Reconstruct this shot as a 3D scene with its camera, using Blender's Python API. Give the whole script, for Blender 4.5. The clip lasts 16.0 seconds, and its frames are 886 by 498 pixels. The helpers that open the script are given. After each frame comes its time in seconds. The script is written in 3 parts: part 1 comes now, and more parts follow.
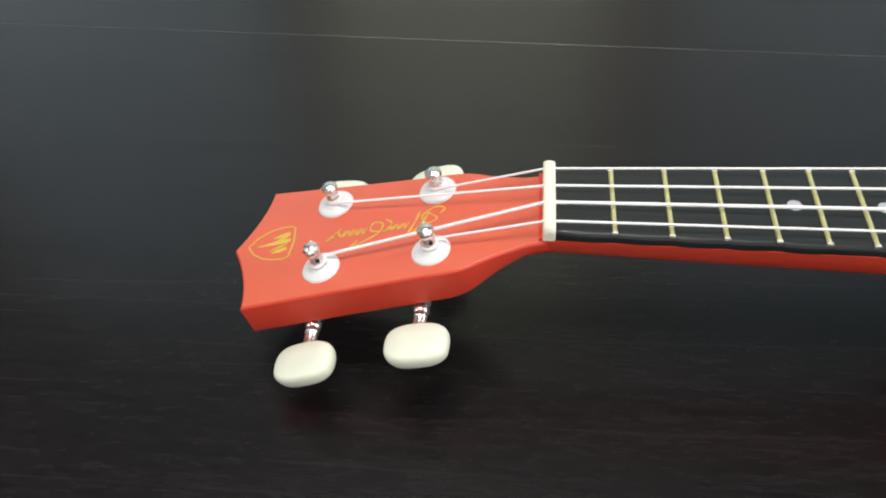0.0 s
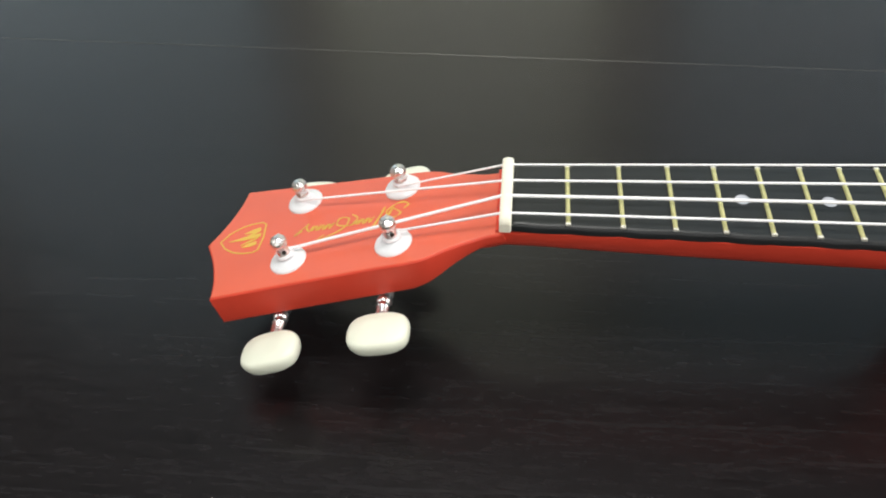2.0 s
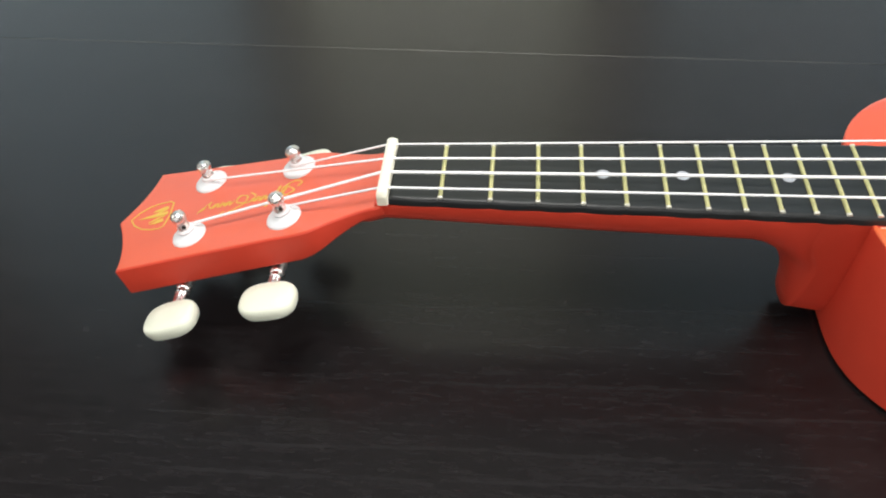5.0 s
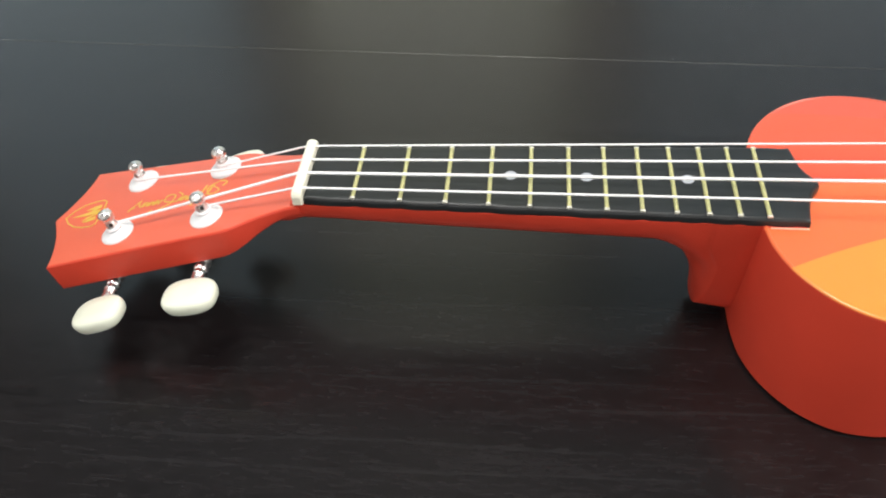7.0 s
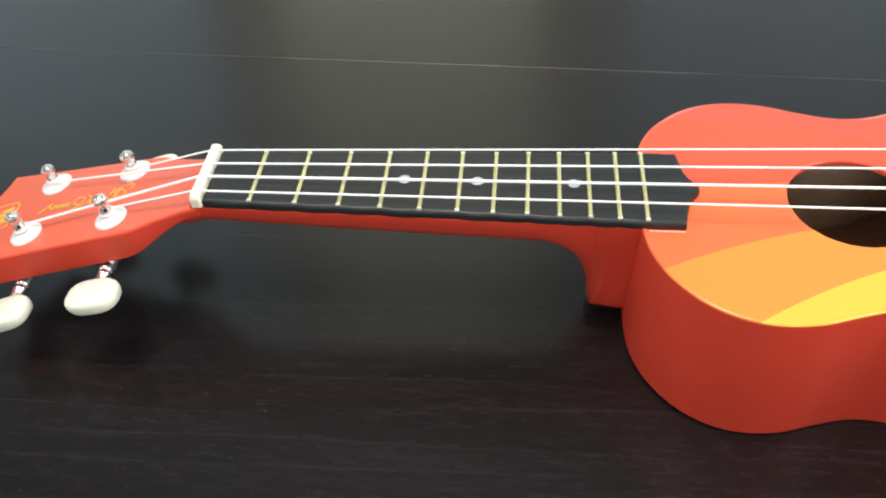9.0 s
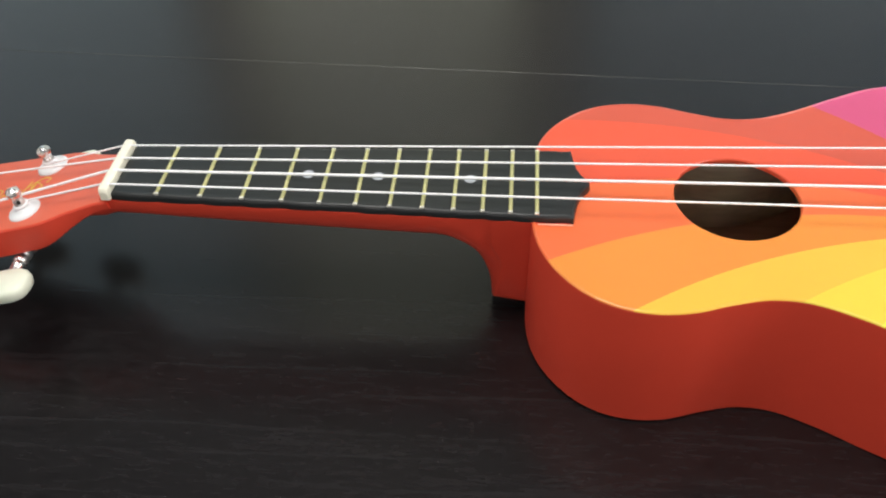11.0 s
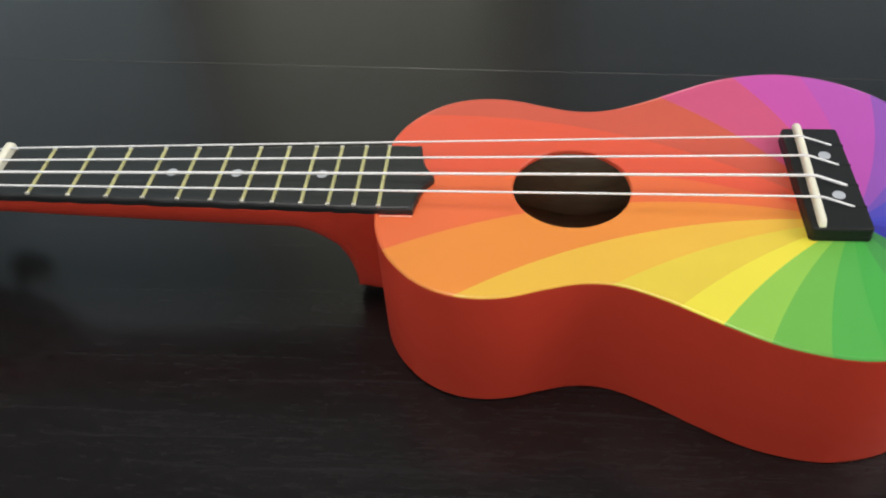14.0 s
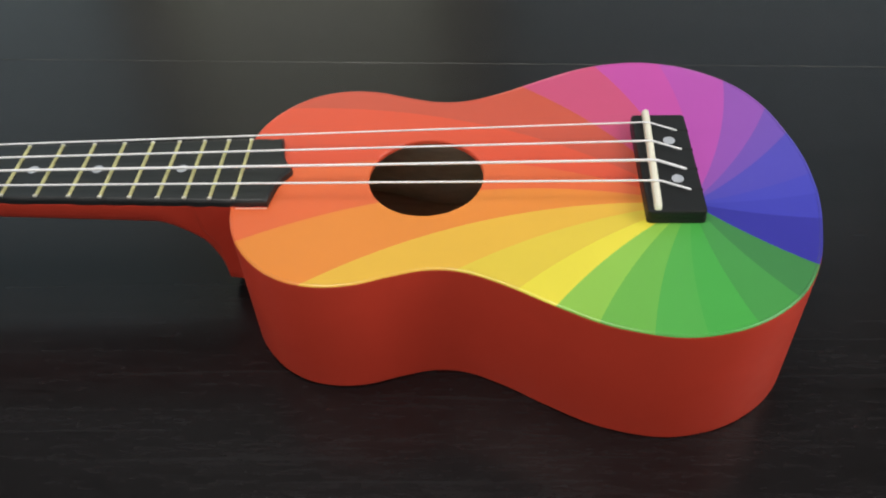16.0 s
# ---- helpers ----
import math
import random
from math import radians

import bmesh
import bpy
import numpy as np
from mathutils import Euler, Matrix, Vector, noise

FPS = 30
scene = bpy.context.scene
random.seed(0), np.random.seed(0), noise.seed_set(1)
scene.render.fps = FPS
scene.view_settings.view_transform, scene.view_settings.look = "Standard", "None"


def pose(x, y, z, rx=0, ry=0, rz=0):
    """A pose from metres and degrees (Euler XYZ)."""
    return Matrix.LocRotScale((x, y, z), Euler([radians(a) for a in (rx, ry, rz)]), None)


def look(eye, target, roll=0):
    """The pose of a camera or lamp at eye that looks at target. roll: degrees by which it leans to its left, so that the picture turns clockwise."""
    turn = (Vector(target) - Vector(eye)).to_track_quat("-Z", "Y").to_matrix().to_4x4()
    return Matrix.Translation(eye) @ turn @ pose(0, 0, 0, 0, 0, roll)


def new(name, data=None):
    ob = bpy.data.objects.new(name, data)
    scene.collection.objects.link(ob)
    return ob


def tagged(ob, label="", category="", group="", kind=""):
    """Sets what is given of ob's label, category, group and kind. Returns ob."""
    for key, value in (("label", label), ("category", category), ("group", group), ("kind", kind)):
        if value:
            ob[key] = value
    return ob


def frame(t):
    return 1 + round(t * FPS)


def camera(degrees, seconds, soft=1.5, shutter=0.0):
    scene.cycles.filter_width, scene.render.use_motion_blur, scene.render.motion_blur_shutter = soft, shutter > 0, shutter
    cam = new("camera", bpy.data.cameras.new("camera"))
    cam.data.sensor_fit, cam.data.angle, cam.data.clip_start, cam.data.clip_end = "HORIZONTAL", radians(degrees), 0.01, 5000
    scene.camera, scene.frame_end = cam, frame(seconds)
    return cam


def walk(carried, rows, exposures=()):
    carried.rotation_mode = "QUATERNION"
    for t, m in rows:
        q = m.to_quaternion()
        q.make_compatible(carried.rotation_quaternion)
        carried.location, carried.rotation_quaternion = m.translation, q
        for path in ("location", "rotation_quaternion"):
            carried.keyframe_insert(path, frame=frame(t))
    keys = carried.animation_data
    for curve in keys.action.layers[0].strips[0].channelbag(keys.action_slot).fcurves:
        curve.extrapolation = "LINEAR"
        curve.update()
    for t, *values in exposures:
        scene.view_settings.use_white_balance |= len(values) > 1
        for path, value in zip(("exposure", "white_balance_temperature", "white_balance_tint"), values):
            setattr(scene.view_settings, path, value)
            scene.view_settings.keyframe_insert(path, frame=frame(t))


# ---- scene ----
cam = camera(54.5, 16.0, soft=2.0)
PATH = [
    (0, (-0.01275, -0.21135, 0.27169), (-0.1805, 1.1379, -1.1951), -3.31),
    (0.5, (-0.01091, -0.21879, 0.26731), (-0.1890, 1.1632, -1.1674), -3.40),
    (1, (-0.00854, -0.22476, 0.26467), (-0.1914, 1.1800, -1.1472), -3.48),
    (1.5, (-0.00422, -0.22616, 0.26693), (-0.1872, 1.1735, -1.1499), -3.44),
    (2, (0.00378, -0.22756, 0.26919), (-0.1770, 1.1748, -1.1452), -3.24),
    (2.5, (0.01250, -0.23247, 0.26941), (-0.1655, 1.1778, -1.1375), -3.07),
    (3, (0.02101, -0.23518, 0.27180), (-0.1607, 1.1709, -1.1388), -3.15),
    (3.5, (0.02617, -0.23981, 0.27227), (-0.1494, 1.1752, -1.1302), -2.95),
    (4, (0.03359, -0.24434, 0.27347), (-0.1395, 1.1721, -1.1279), -3.19),
    (6.5, (0.07643, -0.25214, 0.28072), (-0.1196, 1.1489, -1.1331), -4.09),
    (7, (0.08623, -0.25408, 0.28335), (-0.1094, 1.1482, -1.1292), -3.84),
    (7.5, (0.09438, -0.25603, 0.28346), (-0.0994, 1.1519, -1.1238), -3.42),
    (8, (0.10394, -0.25676, 0.28354), (-0.0878, 1.1538, -1.1213), -3.39),
    (8.5, (0.11294, -0.25679, 0.28647), (-0.0651, 1.1530, -1.1210), -3.23),
    (9, (0.12564, -0.25868, 0.28737), (-0.0538, 1.1548, -1.1162), -3.22),
    (11.5, (0.17380, -0.26920, 0.29240), (0.0219, 1.1593, -1.0991), -2.14),
    (12, (0.18684, -0.26918, 0.29427), (0.0310, 1.1530, -1.1032), -2.62),
    (12.5, (0.19658, -0.27038, 0.29559), (0.0313, 1.1511, -1.1016), -2.68),
    (13, (0.20657, -0.27207, 0.30076), (0.0350, 1.1349, -1.1102), -2.71),
    (13.5, (0.21816, -0.27577, 0.30284), (0.0411, 1.1285, -1.1102), -3.21),
    (14, (0.23275, -0.27729, 0.30188), (0.0429, 1.1314, -1.1051), -4.25),
    (14.5, (0.24373, -0.27607, 0.30188), (0.0716, 1.1252, -1.1148), -4.58),
    (15, (0.25991, -0.27646, 0.30164), (0.1122, 1.1179, -1.1245), -4.38),
    (15.5, (0.27174, -0.27865, 0.30214), (0.1479, 1.1179, -1.1241), -3.84),
    (16, (0.28141, -0.28066, 0.30365), (0.1582, 1.1201, -1.1185), -3.73),
]
EXPOSURES = [(0, -0.2), (4, -0.05), (7, 0.03), (9, 0.08), (11.5, -0.38), (13.5, -0.57), (16, -0.68)]
walk(cam, [(t, look(eye, target, roll)) for t, eye, target, roll in PATH], EXPOSURES)

# ---- world, sun, window light and an added south fill ----
world = bpy.data.worlds.new("sky")
scene.world = world
world.use_nodes = True
wn = world.node_tree.nodes
sky = wn.new("ShaderNodeTexSky")
sky.sky_type, sky.sun_disc, sky.sun_elevation, sky.sun_rotation = "NISHITA", False, radians(40), radians(120)
world.node_tree.links.new(sky.outputs[0], wn["Background"].inputs[0])
wn["Background"].inputs[1].default_value = 0.08


def area_light(name, eye, target, width, height, watts, colour):
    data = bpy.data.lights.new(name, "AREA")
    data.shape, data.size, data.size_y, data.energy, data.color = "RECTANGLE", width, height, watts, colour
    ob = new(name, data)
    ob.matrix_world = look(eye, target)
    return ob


NORTH = 1.35
area_light("daylight_north_west", (-1.00, NORTH + 0.03, 0.98), (-1.00, 0, 0.98), 0.90, 1.66, 3.9, (0.72, 0.93, 0.97))
area_light("daylight_north_middle", (-0.13, NORTH + 0.03, 0.98), (-0.13, 0, 0.98), 0.60, 1.66, 3.2, (0.93, 0.96, 0.72))
area_light("daylight_north_east", (0.82, NORTH + 0.03, 0.98), (0.82, 0, 0.98), 1.04, 1.66, 3.0, (0.70, 0.92, 0.96))
area_light("daylight_east", (1.62, -0.25, 1.12), (0.25, 0.0, 0.0), 1.20, 0.95, 24.5, (1.0, 0.97, 0.93))
area_light("daylight_west", (-1.77, -0.55, 0.98), (0.0, -0.30, 0.30), 1.00, 1.20, 9.5, (1.0, 0.97, 0.93))
# added fill for the near sides; no source is known to the south
area_light("added_fill_south", (0.15, -1.87, 0.62), (0.15, -0.2, 0.1), 1.60, 0.80, 8.0, (1.0, 0.97, 0.93))
LAMP = (-0.14, -0.12)
lamp_light = bpy.data.lights.new("ceiling_lamp_light", "AREA")
lamp_light.shape, lamp_light.size, lamp_light.energy, lamp_light.color = "DISK", 0.90, 28.0, (1.0, 0.97, 0.92)
new("ceiling_lamp_light", lamp_light).matrix_world = look((*LAMP, 1.96), (*LAMP, 0))

# ---- materials ----


def srgb(r, g, b):
    return tuple((c / 255 / 12.92 if c <= 10 else ((c / 255 + 0.055) / 1.055) ** 2.4) for c in (r, g, b)) + (1.0,)


class Nodes:
    """A small wrapper to wire a node material."""

    def __init__(self, name, rough=0.5, metal=0.0, spec=0.5, coat=0.0):
        self.mat = bpy.data.materials.new(name)
        self.mat.use_nodes = True
        self.tree = self.mat.node_tree
        self.bsdf = self.tree.nodes["Principled BSDF"]
        self.set("Roughness", rough), self.set("Metallic", metal), self.set("Specular IOR Level", spec)
        self.set("Coat Weight", coat), self.set("Coat Roughness", 0.12)
        self.coord = self.add("ShaderNodeTexCoord").outputs["Object"]

    def add(self, kind, **values):
        node = self.tree.nodes.new(kind)
        for key, value in values.items():
            setattr(node, key, value)
        return node

    def join(self, a, b):
        self.tree.links.new(a, b)

    def set(self, key, value):
        self.bsdf.inputs[key].default_value = value

    def noise(self, scale, stretch=(1, 1, 1), detail=4.0, turn=0.0, rough=0.55):
        mapping = self.add("ShaderNodeMapping")
        mapping.inputs["Scale"].default_value = stretch
        mapping.inputs["Rotation"].default_value = (0, 0, turn)
        tex = self.add("ShaderNodeTexNoise")
        tex.inputs["Scale"].default_value, tex.inputs["Detail"].default_value, tex.inputs["Roughness"].default_value = scale, detail, rough
        self.join(self.coord, mapping.inputs[0]), self.join(mapping.outputs[0], tex.inputs["Vector"])
        return tex.outputs["Fac"]

    def ramp(self, fac, stops, kind="LINEAR"):
        node = self.add("ShaderNodeValToRGB")
        node.color_ramp.interpolation = kind
        items = node.color_ramp.elements
        while len(items) < len(stops):
            items.new(0.5)
        for item, (at, colour) in zip(items, stops):
            item.position, item.color = at, colour if len(colour) == 4 else (*colour, 1)
        self.join(fac, node.inputs[0])
        return node.outputs[0]

    def math(self, op, a, b=None):
        node = self.add("ShaderNodeMath", operation=op)
        for slot, value in zip(node.inputs, (a, b)):
            if isinstance(value, (int, float)):
                slot.default_value = value
            elif value is not None:
                self.join(value, slot)
        return node.outputs[0]

    def mix(self, fac, a, b, blend="MIX"):
        node = self.add("ShaderNodeMix", data_type="RGBA", blend_type=blend)
        for slot, value in ((node.inputs[0], fac), (node.inputs[6], a), (node.inputs[7], b)):
            if isinstance(value, (int, float, tuple)):
                slot.default_value = value
            else:
                self.join(value, slot)
        return node.outputs[2]

    def colour(self, value):
        if isinstance(value, tuple):
            self.set("Base Color", value)
        else:
            self.join(value, self.bsdf.inputs["Base Color"])

    def rough(self, fac, low, high):
        node = self.add("ShaderNodeMapRange")
        node.inputs["To Min"].default_value, node.inputs["To Max"].default_value = low, high
        self.join(fac, node.inputs["Value"]), self.join(node.outputs[0], self.bsdf.inputs["Roughness"])

    def bump(self, fac, strength, distance):
        node = self.add("ShaderNodeBump")
        node.inputs["Strength"].default_value, node.inputs["Distance"].default_value = strength, distance
        self.join(fac, node.inputs["Height"]), self.join(node.outputs[0], self.bsdf.inputs["Normal"])


def lighter(c, k):
    return tuple(min(1.0, v * k) for v in c[:3]) + (1.0,)


def satin(name, colour, rough=0.4, vary=0.06, grain=900, bump=0.03, spec=0.5, coat=0.0, metal=0.0):
    """Plain painted, plastic or metal stuff: faint blotches, fine tooth, uneven gloss."""
    n = Nodes(name, rough, metal, spec, coat)
    blot = n.noise(35, detail=3)
    n.colour(n.ramp(blot, [(0.3, lighter(colour, 1 - vary)), (0.7, lighter(colour, 1 + vary))]))
    fine = n.noise(grain, detail=2)
    n.rough(n.noise(120, detail=3), max(0.02, rough - 0.07), rough + 0.07)
    n.bump(fine, bump, 0.0004)
    return n.mat


RED = srgb(210, 68, 49)
head_face = satin("orange_red_headstock_face", srgb(223, 99, 70), 0.38, 0.03, 1400, 0.02, coat=0.45)
head_face.node_tree.nodes["Principled BSDF"].inputs["Coat Roughness"].default_value = 0.24
red_paint = satin("red_satin_lacquer", RED, 0.40, 0.03, 1400, 0.02, spec=0.32)
black_wood = Nodes("black_stained_fretboard", 0.45)
grain = black_wood.noise(60, (1, 14, 6), 5)
black_wood.colour(black_wood.ramp(grain, [(0.3, (0.0115, 0.0135, 0.0145)), (0.7, (0.020, 0.023, 0.0245))]))
black_wood.rough(grain, 0.32, 0.48)
black_wood.bump(grain, 0.08, 0.0004)
black_wood = black_wood.mat
bridge_black = satin("black_bridge_paint", (0.012, 0.0125, 0.013, 1), 0.48, 0.15, 700, 0.06, spec=0.35)
cream = satin("cream_plastic", srgb(246, 243, 224), 0.32, 0.02, 800, 0.015)
button_cream = satin("ivory_plastic", srgb(236, 240, 222), 0.36, 0.02, 600, 0.03)
white_plastic = satin("white_plastic", srgb(228, 231, 234), 0.3, 0.02, 800, 0.01)
nylon = satin("white_nylon", srgb(248, 248, 250), 0.3, 0.03, 2500, 0.02)
chrome = satin("chrome", (0.80, 0.79, 0.78, 1), 0.27, 0.05, 500, 0.01, metal=1.0)
dark_steel = satin("dark_gear_steel", (0.25, 0.24, 0.23, 1), 0.3, 0.1, 500, 0.02, metal=1.0)
brass = satin("brass_fret_wire", (0.78, 0.74, 0.36, 1), 0.36, 0.06, 900, 0.02, metal=0.45)
fret_end_metal = satin("filed_fret_end", (0.85, 0.83, 0.72, 1), 0.4, 0.05, 900, 0.02, metal=0.5)
pearl = satin("pearl_dot", srgb(186, 190, 198), 0.25, 0.08, 500, 0.01)
gold_print = satin("gold_print", srgb(220, 182, 78), 0.42, 0.06, 900, 0.02)
dark_slot = satin("slot_black", (0.004, 0.004, 0.004, 1), 0.7, 0.1)
hole_dark = satin("hole_bore", (0.01, 0.009, 0.008, 1), 0.6, 0.1)
raw_wood = Nodes("raw_plywood_inside", 0.7)
grain = raw_wood.noise(40, (1, 9, 9), 5)
raw_wood.colour(raw_wood.ramp(grain, [(0.3, (0.52, 0.45, 0.34)), (0.7, (0.68, 0.61, 0.48))]))
raw_wood = raw_wood.mat

# the soundboard's print: bands that swirl out from a point by the bridge
rainbow = Nodes("rainbow_swirl_print", 0.36)
sep = rainbow.add("ShaderNodeSeparateXYZ")
rainbow.join(rainbow.coord, sep.inputs[0])
dx, dy = rainbow.math("SUBTRACT", sep.outputs[0], 0.3605), rainbow.math("ADD", sep.outputs[1], 0.0195)
reach = rainbow.math("SQRT", rainbow.math("ADD", rainbow.math("MULTIPLY", dx, dx), rainbow.math("MULTIPLY", dy, dy)))
turned = rainbow.math("SUBTRACT", rainbow.math("ARCTAN2", dy, dx), rainbow.math("MULTIPLY", reach, 2.213))
share = rainbow.math("FRACT", rainbow.math("ADD", rainbow.math("DIVIDE", turned, 2 * math.pi), 2.0))
BANDS = [
    (0, (72, 72, 192)), (12, (84, 76, 190)), (34.7, (118, 82, 186)), (46.2, (152, 84, 186)), (59.4, (192, 82, 184)),
    (77, (205, 80, 174)), (93.0, (212, 84, 128)), (114.4, (213, 91, 69)), (134.5, (234, 92, 63)), (149.5, (237, 113, 65)),
    (162.9, (240, 146, 62)), (175.6, (240, 190, 70)), (188.2, (235, 208, 72)), (202.0, (242, 228, 74)), (213.0, (150, 205, 84)),
    (225.7, (114, 188, 80)), (240.5, (88, 180, 80)), (257, (76, 176, 76)), (273.8, (74, 158, 76)), (293.4, (66, 138, 74)),
    (312.6, (54, 50, 164)), (342.4, (66, 66, 186)),
]
print_colour = rainbow.ramp(share, [(a / 360, srgb(*c)) for a, c in BANDS], "CONSTANT")
fade = rainbow.ramp(rainbow.noise(30, detail=3), [(0.3, (0.96, 0.96, 0.96)), (0.7, (1.0, 1.0, 1.0))])
rainbow.colour(rainbow.mix(1.0, print_colour, fade, "MULTIPLY"))
rainbow.rough(rainbow.noise(110, detail=3), 0.30, 0.44)
rainbow.bump(rainbow.noise(1300, detail=2), 0.02, 0.0003)
rainbow = rainbow.mat
rim_print = rainbow.copy()
rim_print.name = "clear_coated_print_edge"
rim_print.node_tree.nodes["Principled BSDF"].inputs["Coat Weight"].default_value = 0.5
rim_print.node_tree.nodes["Principled BSDF"].inputs["Coat Roughness"].default_value = 0.2


# dark espresso wood of the table: long grain lines, pores and faint smears in its satin varnish
table_wood = Nodes("espresso_table_wood", 0.22, spec=0.37)
wide = table_wood.noise(5.0, (1.0, 9, 9), 5, 0.0, 0.6)
fine = table_wood.noise(22, (1.0, 16, 16), 6, 0.0, 0.7)
along = table_wood.add("ShaderNodeMapping")
along.inputs["Scale"].default_value = (0.10, 1.0, 1.0)
table_wood.join(table_wood.coord, along.inputs[0])
wave = table_wood.add("ShaderNodeTexWave", bands_direction="Y")
for key, value in (("Scale", 30.0), ("Distortion", 4.5), ("Detail", 2.0), ("Detail Scale", 1.2), ("Detail Roughness", 0.45)):
    wave.inputs[key].default_value = value
table_wood.join(along.outputs[0], wave.inputs["Vector"])
fibre = table_wood.noise(260, (0.24, 1.0, 1.0), 4, 0.0, 0.75)
pores = table_wood.noise(900, (0.16, 1.0, 1.0), 3, 0.0, 0.7)
weave = table_wood.noise(40, (0.22, 1.8, 1.8), 5, 0.0, 0.7)
both = table_wood.math("ADD", table_wood.math("MULTIPLY", wide, 0.15), table_wood.math("MULTIPLY", fine, 0.15))
both = table_wood.math("ADD", both, table_wood.math("ADD", table_wood.math("ADD", table_wood.math("MULTIPLY", fibre, 0.30), table_wood.math("MULTIPLY", pores, 0.32)), table_wood.math("MULTIPLY", weave, 0.10)))
base = table_wood.ramp(both, [(0.405, (0.0044, 0.0036, 0.0037)), (0.50, (0.0094, 0.0081, 0.0085)), (0.595, (0.0153, 0.0135, 0.0143))])
veins = table_wood.math("MULTIPLY", table_wood.ramp(wave.outputs["Fac"], [(0.965, (0, 0, 0)), (1.0, (0.34, 0.34, 0.34))]), table_wood.ramp(wide, [(0.42, (0.10, 0.10, 0.10)), (0.58, (1, 1, 1))]))
table_wood.colour(table_wood.mix(veins, base, (0.0235, 0.0225, 0.0240, 1)))
table_wood.rough(table_wood.noise(4, (1, 2, 2), 3), 0.225, 0.26)
table_wood.bump(fibre, 0.006, 0.0003)
table_wood = table_wood.mat

wall_paint = satin("warm_white_wall_paint", (0.64, 0.62, 0.58, 1), 0.85, 0.04, 60, 0.1)
ceiling_paint = satin("pale_ceiling_paint", (0.26, 0.27, 0.32, 1), 0.9, 0.03, 60, 0.1)
frame_dark = satin("dark_window_frame", (0.05, 0.045, 0.04, 1), 0.5, 0.1, 80, 0.05)
floor_wood = Nodes("oak_floor", 0.45)
grain = floor_wood.noise(5, (1, 9, 9), 5)
floor_wood.colour(floor_wood.ramp(grain, [(0.3, (0.16, 0.10, 0.06)), (0.7, (0.28, 0.19, 0.12))]))
floor_wood = floor_wood.mat
glass = Nodes("frosted_window_glass", 0.65)
glass.set("Transmission Weight", 1.0)
glass.set("IOR", 1.45)
glass = glass.mat

# ---- mesh tools ----


def part(name, bm, material, parent=None, label="", sharp=38):
    """Links a bmesh as one mesh object under a thing or a part."""
    bmesh.ops.recalc_face_normals(bm, faces=bm.faces)
    mesh = bpy.data.meshes.new(name)
    bm.faces.index_update()
    flat, sharp_keys = [f.index for f in bm.faces if not f.smooth], set()
    bm.to_mesh(mesh)
    bm.free()
    mesh.set_sharp_from_angle(angle=radians(sharp))
    for i in flat:
        mesh.polygons[i].use_smooth = False
        for e in mesh.polygons[i].edge_keys:
            sharp_keys.add(e)
    for edge in mesh.edges:
        if edge.key in sharp_keys:
            edge.use_edge_sharp = True
    mesh.materials.append(material)
    ob = new(name, mesh)
    ob.parent = parent
    return tagged(ob, label)


def thing(name, label, category):
    return tagged(new(name), label, category)


def rings_to_faces(bm, rings, cap_low=True, cap_high=True, closed=True):
    count = len(rings[0])
    for low, high in zip(rings, rings[1:]):
        for i in range(count if closed else count - 1):
            j = (i + 1) % count
            bm.faces.new((low[i], low[j], high[j], high[i])).smooth = True
    if cap_low:
        bm.faces.new(list(reversed(rings[0])))
    if cap_high:
        bm.faces.new(rings[-1])


def inward(points):
    """For each corner of a closed outline, the way towards its inside."""
    area = sum(a[0] * b[1] - b[0] * a[1] for a, b in zip(points, points[1:] + points[:1]))
    side, ways = (1 if area > 0 else -1), []
    for i, p in enumerate(points):
        a, b = Vector(points[i - 1]), Vector(points[(i + 1) % len(points)])
        p = Vector(p)
        e, f = (p - a).normalized(), (b - p).normalized()
        n = Vector((-e.y, e.x)) + Vector((-f.y, f.x))
        n.normalize()
        k = max(0.45, n.dot(Vector((-e.y, e.x))))
        ways.append(n * side / k)
    return ways


def slab(points, low, high, top=0.0, bottom=0.0, steps=4, bm=None):
    """A plate with the given outline, its upper and lower edges rounded."""
    bm = bm or bmesh.new()
    points = [tuple(p) for p in points]
    ways, levels = inward(points), []
    for k in range(steps + 1 if bottom else 1):
        a = k / steps * math.pi / 2
        levels.append((bottom * (1 - math.sin(a)), low + bottom * (1 - math.cos(a))))
    for k in range(steps + 1 if top else 1):
        a = k / steps * math.pi / 2
        levels.append((top * (1 - math.cos(a)), high - top * (1 - math.sin(a))))
    rings = [[bm.verts.new((p[0] + w.x * d, p[1] + w.y * d, z)) for p, w in zip(points, ways)] for d, z in levels]
    rings_to_faces(bm, rings)
    return bm


def spline(points, each=8, closed=False):
    """A smooth line through some points (Catmull-Rom)."""
    points = [Vector(p) for p in points]
    n, out = len(points), []
    for i in range(n if closed else n - 1):
        if closed:
            a, b, c, d = (points[(i + k) % n] for k in (-1, 0, 1, 2))
        else:
            b, c = points[i], points[i + 1]
            a = points[i - 1] if i else b * 2 - c
            d = points[i + 2] if i + 2 < n else c * 2 - b
        for k in range(each):
            t = k / each
            out.append(0.5 * (2 * b + (c - a) * t + (2 * a - 5 * b + 4 * c - d) * t ** 2 + (3 * b - a - 3 * c + d) * t ** 3))
    if not closed:
        out.append(points[-1])
    return out


